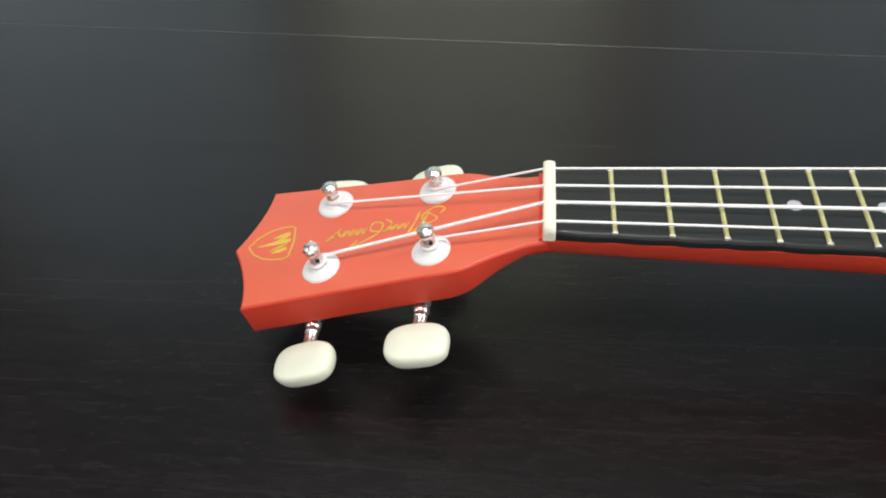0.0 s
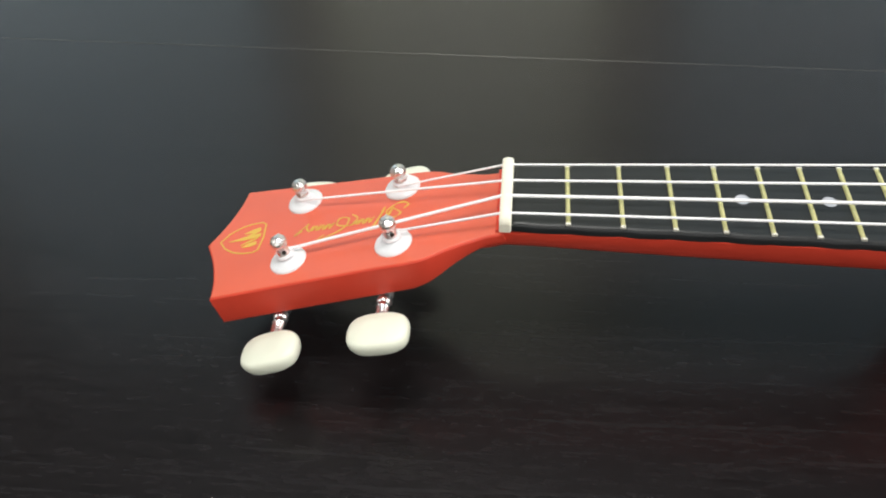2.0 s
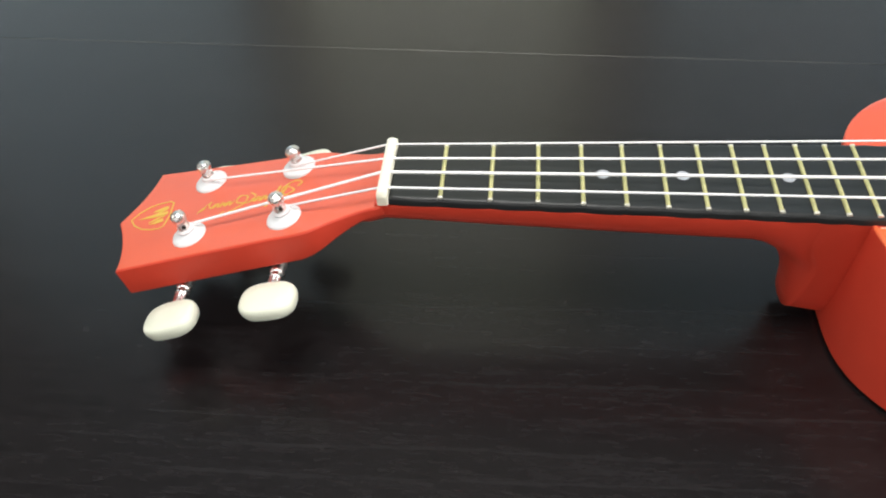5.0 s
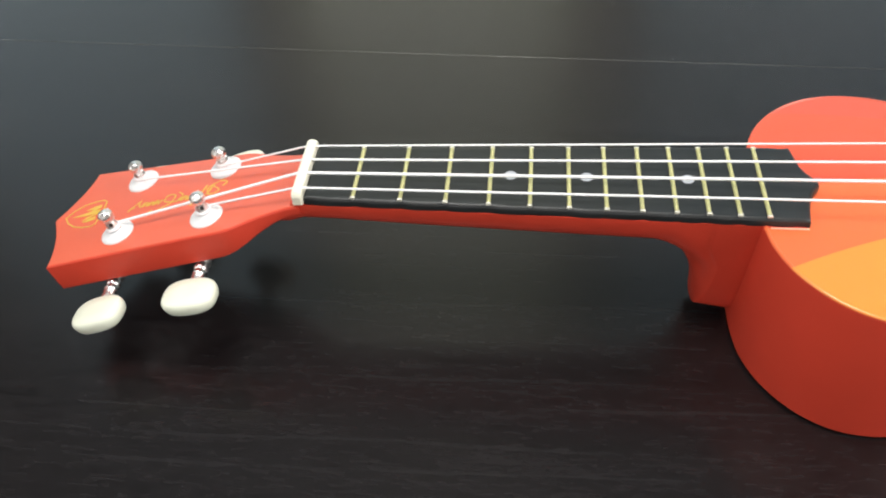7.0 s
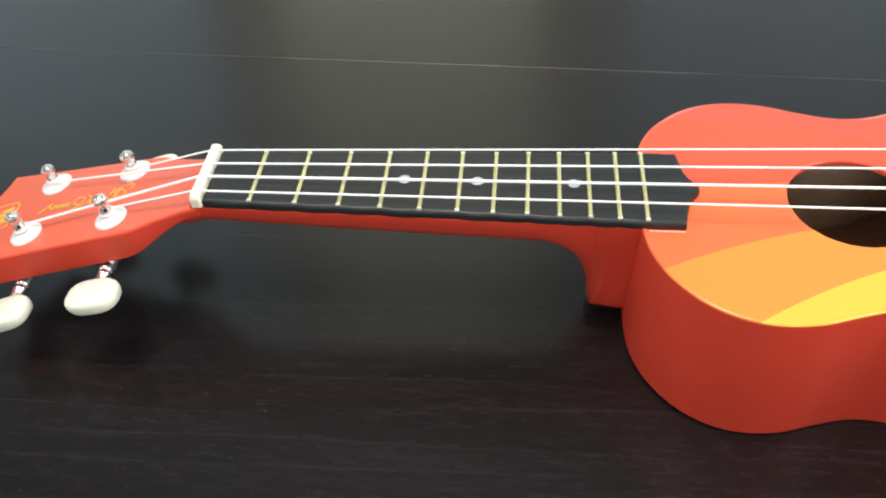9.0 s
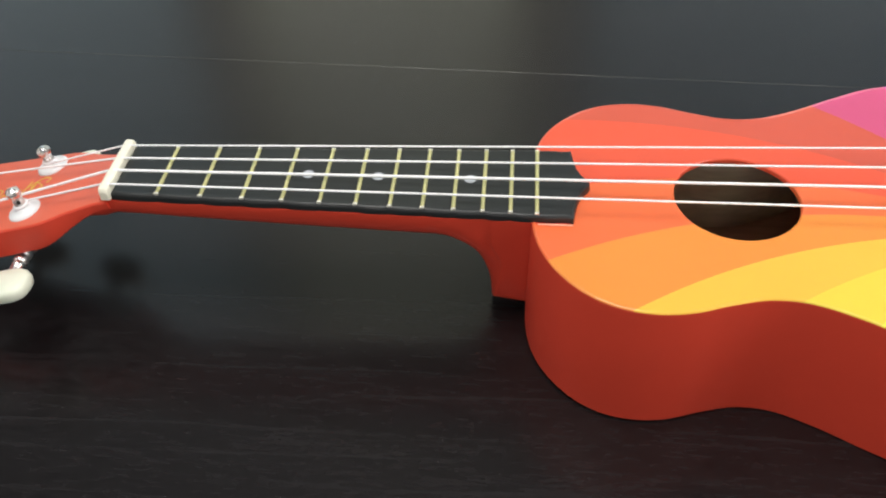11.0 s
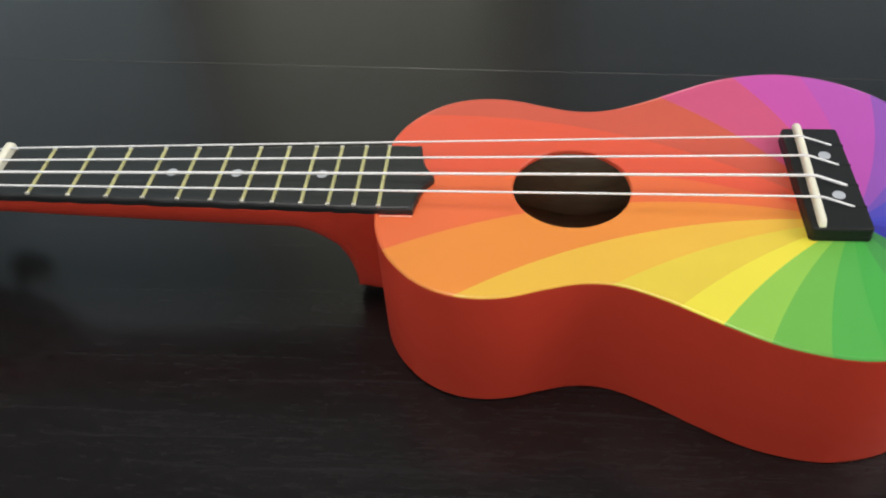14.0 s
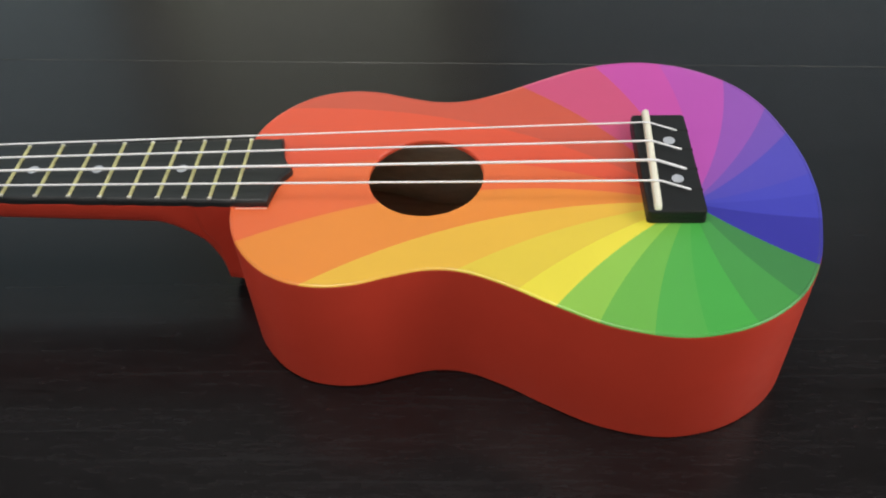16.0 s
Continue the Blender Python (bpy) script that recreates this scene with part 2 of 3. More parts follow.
def tube(points, radius, sides=10, bm=None):
    bm = bm or bmesh.new()
    points = [Vector(p) for p in points]
    rings = []
    for i, p in enumerate(points):
        way = (points[min(i + 1, len(points) - 1)] - points[max(i - 1, 0)]).normalized()
        up = Vector((0, 0, 1)) if abs(way.z) < 0.9 else Vector((1, 0, 0))
        a = way.cross(up).normalized()
        b = a.cross(way)
        r = radius[i] if isinstance(radius, (list, tuple)) else radius
        rings.append([bm.verts.new(p + (a * math.cos(s) + b * math.sin(s)) * r) for s in (2 * math.pi * k / sides for k in range(sides))])
    rings_to_faces(bm, rings)
    return bm


def turned_form(profile, sides=28, bm=None, m=None):
    """A form turned on a lathe round z, from (radius, height) pairs."""
    bm = bm or bmesh.new()
    m = m or Matrix()
    rings = [[bm.verts.new(m @ Vector((r * math.cos(2 * math.pi * k / sides), r * math.sin(2 * math.pi * k / sides), z))) for k in range(sides)] for r, z in profile]
    rings_to_faces(bm, rings)
    return bm


def box(x0, x1, y0, y1, z0, z1, edge=0.0, bm=None):
    return slab([(x0, y0), (x1, y0), (x1, y1), (x0, y1)], z0, z1, edge, edge, 3, bm)


def rounded_plan(x0, x1, y0, y1, r, steps=4):
    """An oblong outline with rounded corners."""
    out = []
    for cx, cy, a0 in ((x1 - r, y1 - r, 0), (x0 + r, y1 - r, 90), (x0 + r, y0 + r, 180), (x1 - r, y0 + r, 270)):
        for k in range(steps + 1):
            a = radians(a0 + 90 * k / steps)
            out.append((cx + r * math.cos(a), cy + r * math.sin(a)))
    return out


def ribbon(points, width, low, high, bm=None):
    """A thin printed stroke along a line."""
    bm = bm or bmesh.new()
    points = [Vector(p) for p in points]
    left, right = [], []
    for i, p in enumerate(points):
        way = (points[min(i + 1, len(points) - 1)] - points[max(i - 1, 0)]).normalized()
        side = Vector((-way.y, way.x)) * (width[i] if isinstance(width, list) else width) / 2
        left.append(p + side), right.append(p - side)
    rings = [[bm.verts.new((*l, low)), bm.verts.new((*r, low)), bm.verts.new((*r, high)), bm.verts.new((*l, high))] for l, r in zip(left, right)]
    rings_to_faces(bm, rings)
    return bm


def placed(bm, m):
    bmesh.ops.transform(bm, matrix=m, verts=bm.verts)
    return bm


def structure(name, bm, material, label=""):
    return tagged(part(name, bm, material, None, label), kind="structure")


# ---- the room, which shows in reflections only ----
WEST, EAST, SOUTH, FLOOR, CEILING = -1.80, 1.65, -1.90, -0.75, 2.05
structure("floor", box(WEST - 0.1, EAST + 0.1, SOUTH - 0.1, NORTH + 0.2, FLOOR - 0.1, FLOOR), floor_wood, "brown oak floor of the room")
structure("ceiling", box(WEST - 0.1, EAST + 0.1, SOUTH - 0.1, NORTH + 0.2, CEILING, CEILING + 0.1), ceiling_paint, "plain pale grey painted ceiling")


def wall_with_openings(name, m, length, openings):
    """A wall along local x from 0, with openings (from, to, sill, head)."""
    bm, at = bmesh.new(), 0.0
    for a, b, sill, head in openings:
        box(at, a, 0, 0.12, FLOOR, CEILING, bm=bm)
        box(a, b, 0, 0.12, FLOOR, sill, bm=bm)
        box(a, b, 0, 0.12, head, CEILING, bm=bm)
        at = b
    box(at, length, 0, 0.12, FLOOR, CEILING, bm=bm)
    structure(name, placed(bm, m), wall_paint, "plain warm white painted wall")


def window(name, m, a, b, sill, head):
    """A dark-framed window in an opening of a wall."""
    bm = bmesh.new()
    w = 0.045
    for x0, x1, z0, z1 in ((a, a + w, sill, head), (b - w, b, sill, head), (a + w, b - w, sill, sill + w), (a + w, b - w, head - w, head)):
        box(x0, x1, 0.055, 0.105, z0, z1, 0.004, bm)
    ob = structure(name, placed(bm, m), frame_dark, "dark framed window with frosted glass")
    pane = part("pane", placed(box(a + w, b - w, 0.078, 0.084, sill + w, head - w), m), glass, ob)
    pane.visible_shadow = False


north = pose(WEST, NORTH, 0)
NORTH_OPEN = [(0.32, 1.27, 0.13, 1.83), (1.35, 1.99, 0.13, 1.83), (2.08, 3.16, 0.13, 1.83)]
wall_with_openings("wall_north", north, EAST - WEST, NORTH_OPEN)
east = pose(EAST, SOUTH, 0, 0, 0, 90) @ Matrix.Diagonal((1, -1, 1, 1))
wall_with_openings("wall_east", east, NORTH - SOUTH, [(1.00, 2.30, 0.62, 1.62)])
west = pose(WEST, SOUTH, 0, 0, 0, 90)
wall_with_openings("wall_west", west, NORTH - SOUTH, [(0.65, 1.75, 0.30, 1.55)])
south = pose(WEST, SOUTH, 0) @ Matrix.Diagonal((1, -1, 1, 1))
# the south opening is made up, to go with the added fill
wall_with_openings("wall_south", south, EAST - WEST, [(1.10, 2.80, 0.17, 1.07)])
for i, (a, b, sill, head) in enumerate(NORTH_OPEN):
    window("window_%d" % (i + 1), north, a, b, sill, head)
window("window_4", east, 1.00, 2.30, 0.62, 1.62)
window("window_5", west, 0.65, 1.75, 0.30, 1.55)
# made-up window in front of the added south fill
window("window_6", south, 1.10, 2.80, 0.17, 1.07)

lamp = thing("ceiling_lamp", "round white ceiling lamp hanging above the table", "lamp")
part("lamp_body", turned_form([(0.05, CEILING - 0.0005), (0.46, CEILING - 0.01), (0.48, CEILING - 0.07), (0.47, CEILING - 0.075), (0.465, CEILING - 0.03), (0.01, CEILING - 0.02)], 40, m=pose(*LAMP, 0)), white_plastic, lamp)

# ---- the table ----
table = thing("table", "dark espresso-brown wooden table with a fine joint across its top", "table")
TABLE = pose(0, 0, 0, 0, 0, -2.5)
SEAM = 0.1936
part("tabletop_board", placed(box(-0.75, 1.15, -0.62, SEAM, -0.028, 0.0, 0.00005), TABLE), table_wood, table)
part("tabletop_board", placed(box(-0.75, 1.15, SEAM + 0.00002, 0.80, -0.028, 0.0, 0.00005), TABLE), table_wood, table)
# the joint's glint is put into a colour paler than the boards
bead = satin("glint_joint_edge", (0.060, 0.058, 0.054, 1), 0.24, 0.5, 60, 0.02)
part("joint_bead", placed(tube([(-0.74, SEAM + 0.0001, -0.00034), (1.14, SEAM + 0.0001, -0.00034)], 0.0005, 16), TABLE), bead, table, "thin raised joint line")
for y0 in (-0.54, 0.70):
    part("apron", placed(box(-0.61, 1.01, y0, y0 + 0.022, -0.12, -0.028, 0.002), TABLE), table_wood, table)
for x0 in (-0.66, 0.98):
    part("apron", placed(box(x0 + 0.02, x0 + 0.042, -0.518, 0.70, -0.12, -0.028, 0.002), TABLE), table_wood, table)
    for y0 in (-0.57, 0.69):
        part("leg", placed(box(x0, x0 + 0.065, y0, y0 + 0.065, FLOOR, -0.0285, 0.003), TABLE), table_wood, table)

def smooth(a, b, x):
    t = min(1.0, max(0.0, (x - a) / (b - a)))
    return t * t * (3 - 2 * t)


# ---- the ukulele ----
uke = thing("ukulele", "small red ukulele with a rainbow swirl soundboard, lying on the table", "ukulele")
TOP, BOARD, SCALE = 0.0643, 0.0680, 0.345
HALF = [
    (0.1703, 0.0), (0.1705, 0.0180), (0.1730, 0.0315), (0.1790, 0.0437), (0.1890, 0.0545), (0.2005, 0.0609), (0.2135, 0.0633),
    (0.2270, 0.0620), (0.2410, 0.0575), (0.2550, 0.0541), (0.2690, 0.0551), (0.2850, 0.0615), (0.3030, 0.0713), (0.3225, 0.0807),
    (0.3450, 0.0854), (0.3630, 0.0834), (0.3790, 0.0768), (0.3935, 0.0648), (0.4035, 0.0480), (0.4095, 0.0270), (0.4120, 0.0120), (0.4125, 0.0),
]
NEAR = [(x, y * (1 + 0.007 * smooth(0.172, 0.200, x)) + 0.0003 * math.exp(-((x - 0.298) / 0.02) ** 2)) for x, y in HALF]
OUTLINE = [Vector((p.x, p.y - 0.0018 - 0.0094 * (p.x - 0.25))) for p in spline(HALF + [(x, -y) for x, y in NEAR[-2:0:-1]], 6, True)]
WAYS = inward([tuple(p) for p in OUTLINE])


def outline_inset(d):
    return [p + w * d for p, w in zip(OUTLINE, WAYS)]


def back_rise(x):
    """The body grows a little shallower towards the neck."""
    return 0.0013 * max(0.0, (0.262 - x) / 0.091) ** 1.35


def body_side():
    """The bent side: a hollow hoop, its rims rounded over."""
    bm, levels, r = bmesh.new(), [], 0.0009
    for k in range(6):
        a = k / 5 * math.pi / 2
        levels.append((r * (1 - math.sin(a)), 0.0002 + r * (1 - math.cos(a))))
    for k in range(6):
        a = k / 5 * math.pi / 2
        levels.append((r * (1 - math.cos(a)), TOP - r * (1 - math.sin(a))))
    levels += [(0.0030, TOP - 0.0002), (0.0030, 0.0020)]
    rings = [[bm.verts.new((*(p + w * d), z if z > 0.03 else z + back_rise(p.x))) for p, w in zip(OUTLINE, WAYS)] for d, z in levels]
    rings.append(rings[0])
    rings_to_faces(bm, rings, False, False)
    return bm


HOLE_X, HOLE_Y, HOLE_R = 0.2516, -0.0013, 0.0245


def soundboard():
    bm = bmesh.new()
    edge = outline_inset(0.0004)
    levels = []
    hole = []
    for p in edge:
        a = math.atan2(p.y - HOLE_Y, p.x - HOLE_X)
        hole.append(Vector((math.cos(a), math.sin(a))))
    for z, r in ((TOP - 0.0020, HOLE_R), (TOP - 0.0003, HOLE_R), (TOP + 0.0002, HOLE_R + 0.0005)):
        levels.append([bm.verts.new((HOLE_X + h.x * r, HOLE_Y + h.y * r, z)) for h in hole])
    for share in (0.2, 0.5, 0.8, 1.0):
        ring = []
        for p, h in zip(edge, hole):
            q = Vector((HOLE_X, HOLE_Y)) + h * (HOLE_R + 0.0005)
            q = q.lerp(p, share)
            ring.append(bm.verts.new((q.x, q.y, TOP + 0.0002)))
        levels.append(ring)
    for inset, z in ((0.00015, TOP - 0.0001), (0.0002, TOP - 0.0006), (0.0014, TOP - 0.0020)):
        levels.append([bm.verts.new((q.x, q.y, z)) for q in outline_inset(inset)])
    levels.append(levels[0])
    rings_to_faces(bm, levels, False, False)
    return bm


body = part("body", body_side(), red_paint, uke, "glossy red bent sides")
back = slab([tuple(p) for p in outline_inset(0.0032)], 0.0004, 0.0026)
for v in back.verts:
    v.co.z += back_rise(v.co.x)
part("back", back, raw_wood, body)
part("soundboard", soundboard(), rainbow, body, "swirl of red, yellow, green, blue and pink bands")


def rolled_rim():
    """The clear-coated edge of the soundboard, rolled over towards the side."""
    bm, r, levels = bmesh.new(), 0.0013, []
    for k in range(7):
        a = radians(46 + 44 * k / 6)
        levels.append((r * (1 - math.cos(a)) - 0.0001, TOP + 0.00045 - r * (1 - math.sin(a))))
    levels += [(0.0016, TOP + 0.0001), (0.0009, TOP - 0.0006)]
    rings = [[bm.verts.new((*(p + w * d), z)) for p, w in zip(OUTLINE, WAYS)] for d, z in levels]
    rings_to_faces(bm, rings + rings[:1], False, False)
    return bm


def lining():
    """Bare plywood on the inside of the hoop."""
    bm = bmesh.new()
    rings = [[bm.verts.new((*(p + w * d), z + (back_rise(p.x) if z < 0.03 else 0))) for p, w in zip(OUTLINE, WAYS)]
             for d, z in ((0.0032, 0.0035), (0.0032, TOP - 0.0026), (0.0042, TOP - 0.0026), (0.0042, 0.0035))]
    rings_to_faces(bm, rings + rings[:1], False, False)
    return bm


part("soundboard_rim", rolled_rim(), rim_print, body, "thin rounded edge of the print")
part("lining", lining(), raw_wood, body, "bare plywood inner face of the sides")
for x in (0.205, 0.312):
    half = 0.055 if x < 0.25 else 0.068
    part("brace", box(x - 0.004, x + 0.004, -half, half, 0.0029, 0.0130, 0.001), raw_wood, body)


BOARD_T, BOARD_Y = 0.0036, 0.0007


def board_half(x):
    return 0.0158 + 0.0290 * x


def fret_x(n):
    return SCALE * (1 - 2 ** (-n / 12))


def neck_form():
    """The neck with a rounded back, flowing into the heel at the body."""
    bm, rings = bmesh.new(), []
    top, start, reach, tall = BOARD - BOARD_T, 0.1318, 0.0230, 0.0390
    xs = [-0.032, -0.024, -0.016, -0.008, -0.002] + [0.010 * k for k in range(1, 12)] + [0.114 + 0.002 * k for k in range(0, 10)]
    xs += [0.1335 + 0.001 * k for k in range(0, 14)] + [0.1480 + 0.0004 * k for k in range(0, 26)] + [0.1590 + 0.002 * k for k in range(0, 8)]
    for x in xs:
        half = board_half(max(0.0, x)) + 0.0002
        drop = 0.0127 + 0.0054 * (max(0.0, x) / 0.13) ** 0.65
        lift = 0.0
        if x < 0:
            lift = (-x) * math.tan(radians(13.5)) + 0.0020 * smooth(0, 0.012, -x)
            half -= 0.004 * smooth(0, 0.03, -x)
            drop = 0.0127 - 0.0022 * smooth(0, 0.03, -x)
        u = (x - start) / reach
        extra = 0.0 if u <= 0 else tall * (1 - math.sqrt(max(0.0, 1 - min(1.0, u) ** 2)))
        deep = drop + extra + 0.0020 * smooth(0.153, 0.170, x)
        heel = smooth(0.0, 0.030, extra)
        full, side = 2.3 + 2.1 * heel, []
        for k in range(25):
            z = deep * math.sin(k / 24 * math.pi / 2)
            width = half * max(0.0, 1 - (z / deep) ** full) ** (1 / full) * (1 - 0.34 * heel * z / deep)
            back = 0.0070 * (width / half) ** 2 * smooth(0.7 * drop, drop + 0.010, z)
            side.append((x + back, max(width, 0.0004), top - lift - z))
        ring = [bm.verts.new((a, BOARD_Y - y, z)) for a, y, z in side] + [bm.verts.new((a, BOARD_Y + y, z)) for a, y, z in reversed(side)]
        rings.append(ring)
    rings_to_faces(bm, rings)
    tongue = [(0.1705, BOARD_Y - board_half(0.1705) - 0.0009), (0.1860, BOARD_Y - board_half(0.186) - 0.0009), (0.1860, BOARD_Y + board_half(0.186) + 0.0009), (0.1705, BOARD_Y + board_half(0.1705) + 0.0009)]
    slab(tongue, TOP + 0.0003, BOARD - BOARD_T, 0.0004, 0, 3, bm)
    box(-0.0052, 0.0001, BOARD_Y - 0.0158, BOARD_Y + 0.0164, BOARD - 0.0085, BOARD - 0.0029, 0.0003, bm)
    return bm


neck = part("neck", neck_form(), red_paint, uke, "red lacquered neck with a rounded back and heel", 85)

# pale strip along the near lip below the fretboard's end
lip_pale = satin("pale_lip_line", srgb(246, 190, 168), 0.4, 0.05)
half_at = board_half(0.178) + 0.0010
part("lip_line", box(0.1730, 0.1864, BOARD_Y - half_at - 0.0004, BOARD_Y - half_at + 0.0002, TOP + 0.0002, TOP + 0.0006, 0.0001), lip_pale, neck, "thin pale line along the lip")

END_HALF = [(0.1866, board_half(0.186)), (0.1874, 0.0160), (0.1886, 0.0098), (0.1904, 0.0056), (0.1936, 0.0010)]
END = [(x, BOARD_Y - y) for x, y in END_HALF] + [(x, BOARD_Y + y) for x, y in reversed(END_HALF)]


def worn(x, side):
    """The edge, worn hollow at each fret and left fuller between two of them."""
    n = next((k for k in range(1, 13) if fret_x(k) > x), 13)
    a, b = fret_x(n - 1), fret_x(n)
    fuller = max(0.0, math.sin(math.pi * (x - a) / (b - a))) ** 0.6
    return 0.00030 * noise.noise(Vector((x * 90, side * 7.0, 0.3))) + 0.00045 * (0.5 - fuller)


edge_near = [(0.002 * k, BOARD_Y - board_half(0.002 * k) + worn(0.002 * k, 1)) for k in range(0, 93)]
edge_far = [(x, BOARD_Y + board_half(x) - worn(x, 2)) for x, y in reversed(edge_near)]
fretboard = part("fretboard", slab(edge_near + END + edge_far, BOARD - BOARD_T + 0.0001, BOARD, 0.0014, 0.0, 4), black_wood, uke, "black fretboard with a pointed end", 50)


def fret(n):
    """Bead of fret wire across the board, its ends filed round."""
    x, half = fret_x(n), board_half(fret_x(n)) - 0.0013
    bm, rings = bmesh.new(), []
    for k in range(9):
        y = BOARD_Y + half * (-1 + 2 * k / 8)
        size = 0.75 if k in (0, 8) else 1.0
        rings.append([bm.verts.new((x + 0.00085 * math.cos(a), y, BOARD - 0.0003 + 0.0013 * size * math.sin(a))) for a in (math.pi * j / 8 for j in range(9))])
    rings_to_faces(bm, rings)
    ob = part("fret", bm, brass, fretboard)
    for s in (-1, 1):
        part("fret_end", box(x - 0.0009, x + 0.0009, BOARD_Y + s * half - 0.0007, BOARD_Y + s * half + 0.0004, BOARD - 0.0004, BOARD + 0.0008, 0.0003), fret_end_metal, fretboard)
    return ob


for n in range(1, 13):
    fret(n)
for n in (5, 7, 10):
    x = (fret_x(n - 1) + fret_x(n)) / 2
    part("fret_marker", turned_form([(0.0001, -0.001), (0.0025, -0.001), (0.0025, 0.0001), (0.0001, 0.00015)], 24, m=pose(x, 0.0008, BOARD)), pearl, fretboard, "pale grey pearl dot")

# nut
STRING_Y = (0.0133, 0.0046, -0.0036, -0.0124)
SADDLE_Y = (0.0219, 0.0090, -0.0037, -0.0164)
RADII = (0.00041, 0.00048, 0.00062, 0.00047)


def rounded_bar(x0, x1, half, low, high, dome=0.0012, mid=0.0, skew=0.0):
    """A bone-like bar across the neck with a domed top and rounded ends."""
    bm, rings = bmesh.new(), []
    steps = [-1, -0.985, -0.96, -0.92] + [-0.85 + 0.17 * k for k in range(11)] + [0.92, 0.96, 0.985, 1]
    for s in steps:
        fall = (max(0.0, abs(s) - 0.92) / 0.08) ** 2 * 0.0022
        c, w = (x0 + x1) / 2 + skew * s, (x1 - x0) / 2 * (1 - 0.25 * (max(0.0, abs(s) - 0.96) / 0.04) ** 2)
        ring = [bm.verts.new((c - w, mid + s * half, low)), bm.verts.new((c + w, mid + s * half, low))]
        for k in range(9):
            a = math.pi * k / 8
            ring.append(bm.verts.new((c + w * math.cos(a), mid + s * half, high - fall - dome + dome * math.sin(a))))
        rings.append(ring)
    rings_to_faces(bm, rings)
    return bm


part("nut", rounded_bar(-0.0040, 0.0002, 0.0172, BOARD - 0.0028, BOARD + 0.0033, mid=0.0008), cream, uke, "cream plastic string nut")

# headstock
HEAD = pose(-0.004, 0.0007, BOARD - 0.0045, 0, -13.5, 0)
HEAD_T = 0.0132
side_line = spline([(0.0015, 0.0168), (-0.0050, 0.0171), (-0.0107, 0.0184), (-0.0180, 0.0205), (-0.0240, 0.0230), (-0.0285, 0.0243), (-0.0340, 0.0249)], 4) + [
    Vector((-0.0420, 0.0251)), Vector((-0.0750, 0.0272)), Vector((-0.1055, 0.0294)), Vector((-0.1076, 0.0295))]
crest = [Vector((-0.1076 - 0.0098 * (1 - abs(v)) ** 1.8, 0.0295 * v)) for v in (0.96, 0.88, 0.78, 0.66, 0.54, 0.42, 0.30, 0.20, 0.11, 0.04)]
half_line = side_line + crest
HEAD_LINE = half_line + [Vector((-0.1173, 0))] + [Vector((p.x, -p.y)) for p in reversed(half_line)]
head_form = slab(HEAD_LINE, -HEAD_T, 0.0, 0.0007, 0.0009)
for v in head_form.verts:
    if v.co.z < -HEAD_T * 0.6:
        v.co.z += (HEAD_T - 0.0042) * smooth(-0.038, -0.002, v.co.x)
headstock = part("headstock", placed(head_form, HEAD), red_paint, uke, "red headstock with a pointed crest")
# thin upper face, paler and more orange than the headstock's sides
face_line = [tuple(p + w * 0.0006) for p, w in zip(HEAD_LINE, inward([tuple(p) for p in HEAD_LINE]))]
part("face", placed(slab(face_line, -0.0002, 0.0003, 0.0003, 0, 2), HEAD), head_face, headstock, "paler orange-red upper face")


# printed emblem and flourish, as plain gold shapes
def emblem():
    bm = bmesh.new()
    half = [(-0.1118, 0.0), (-0.1088, 0.0046), (-0.1045, 0.0079), (-0.1000, 0.0093), (-0.0955, 0.0096), (-0.0936, 0.0082), (-0.0928, 0.0)]
    line = half + [(x, -y) for x, y in half[-2:0:-1]]
    ribbon(line + line[:1], 0.0007, 0.0, 0.00012, bm)
    pieces = [bm]
    for y, right, left in ((0.0044, -0.0952, -0.1020), (0.0004, -0.0944, -0.1078), (-0.0044, -0.0952, -0.1012)):
        mid = right + (left - right) * 0.45
        pieces.append(ribbon([(right, y + 0.0010), (mid, y), (left, y - 0.0010)], [0.0022, 0.0024, 0.0004], 0.0, 0.00012))
    for y in (0.0024, -0.0020):
        pieces.append(ribbon([(-0.0952, y + 0.0018), (-0.0985, y - 0.0002), (-0.1020, y - 0.0022)], [0.0006, 0.0013, 0.0005], 0.00002, 0.00014))
    return pieces


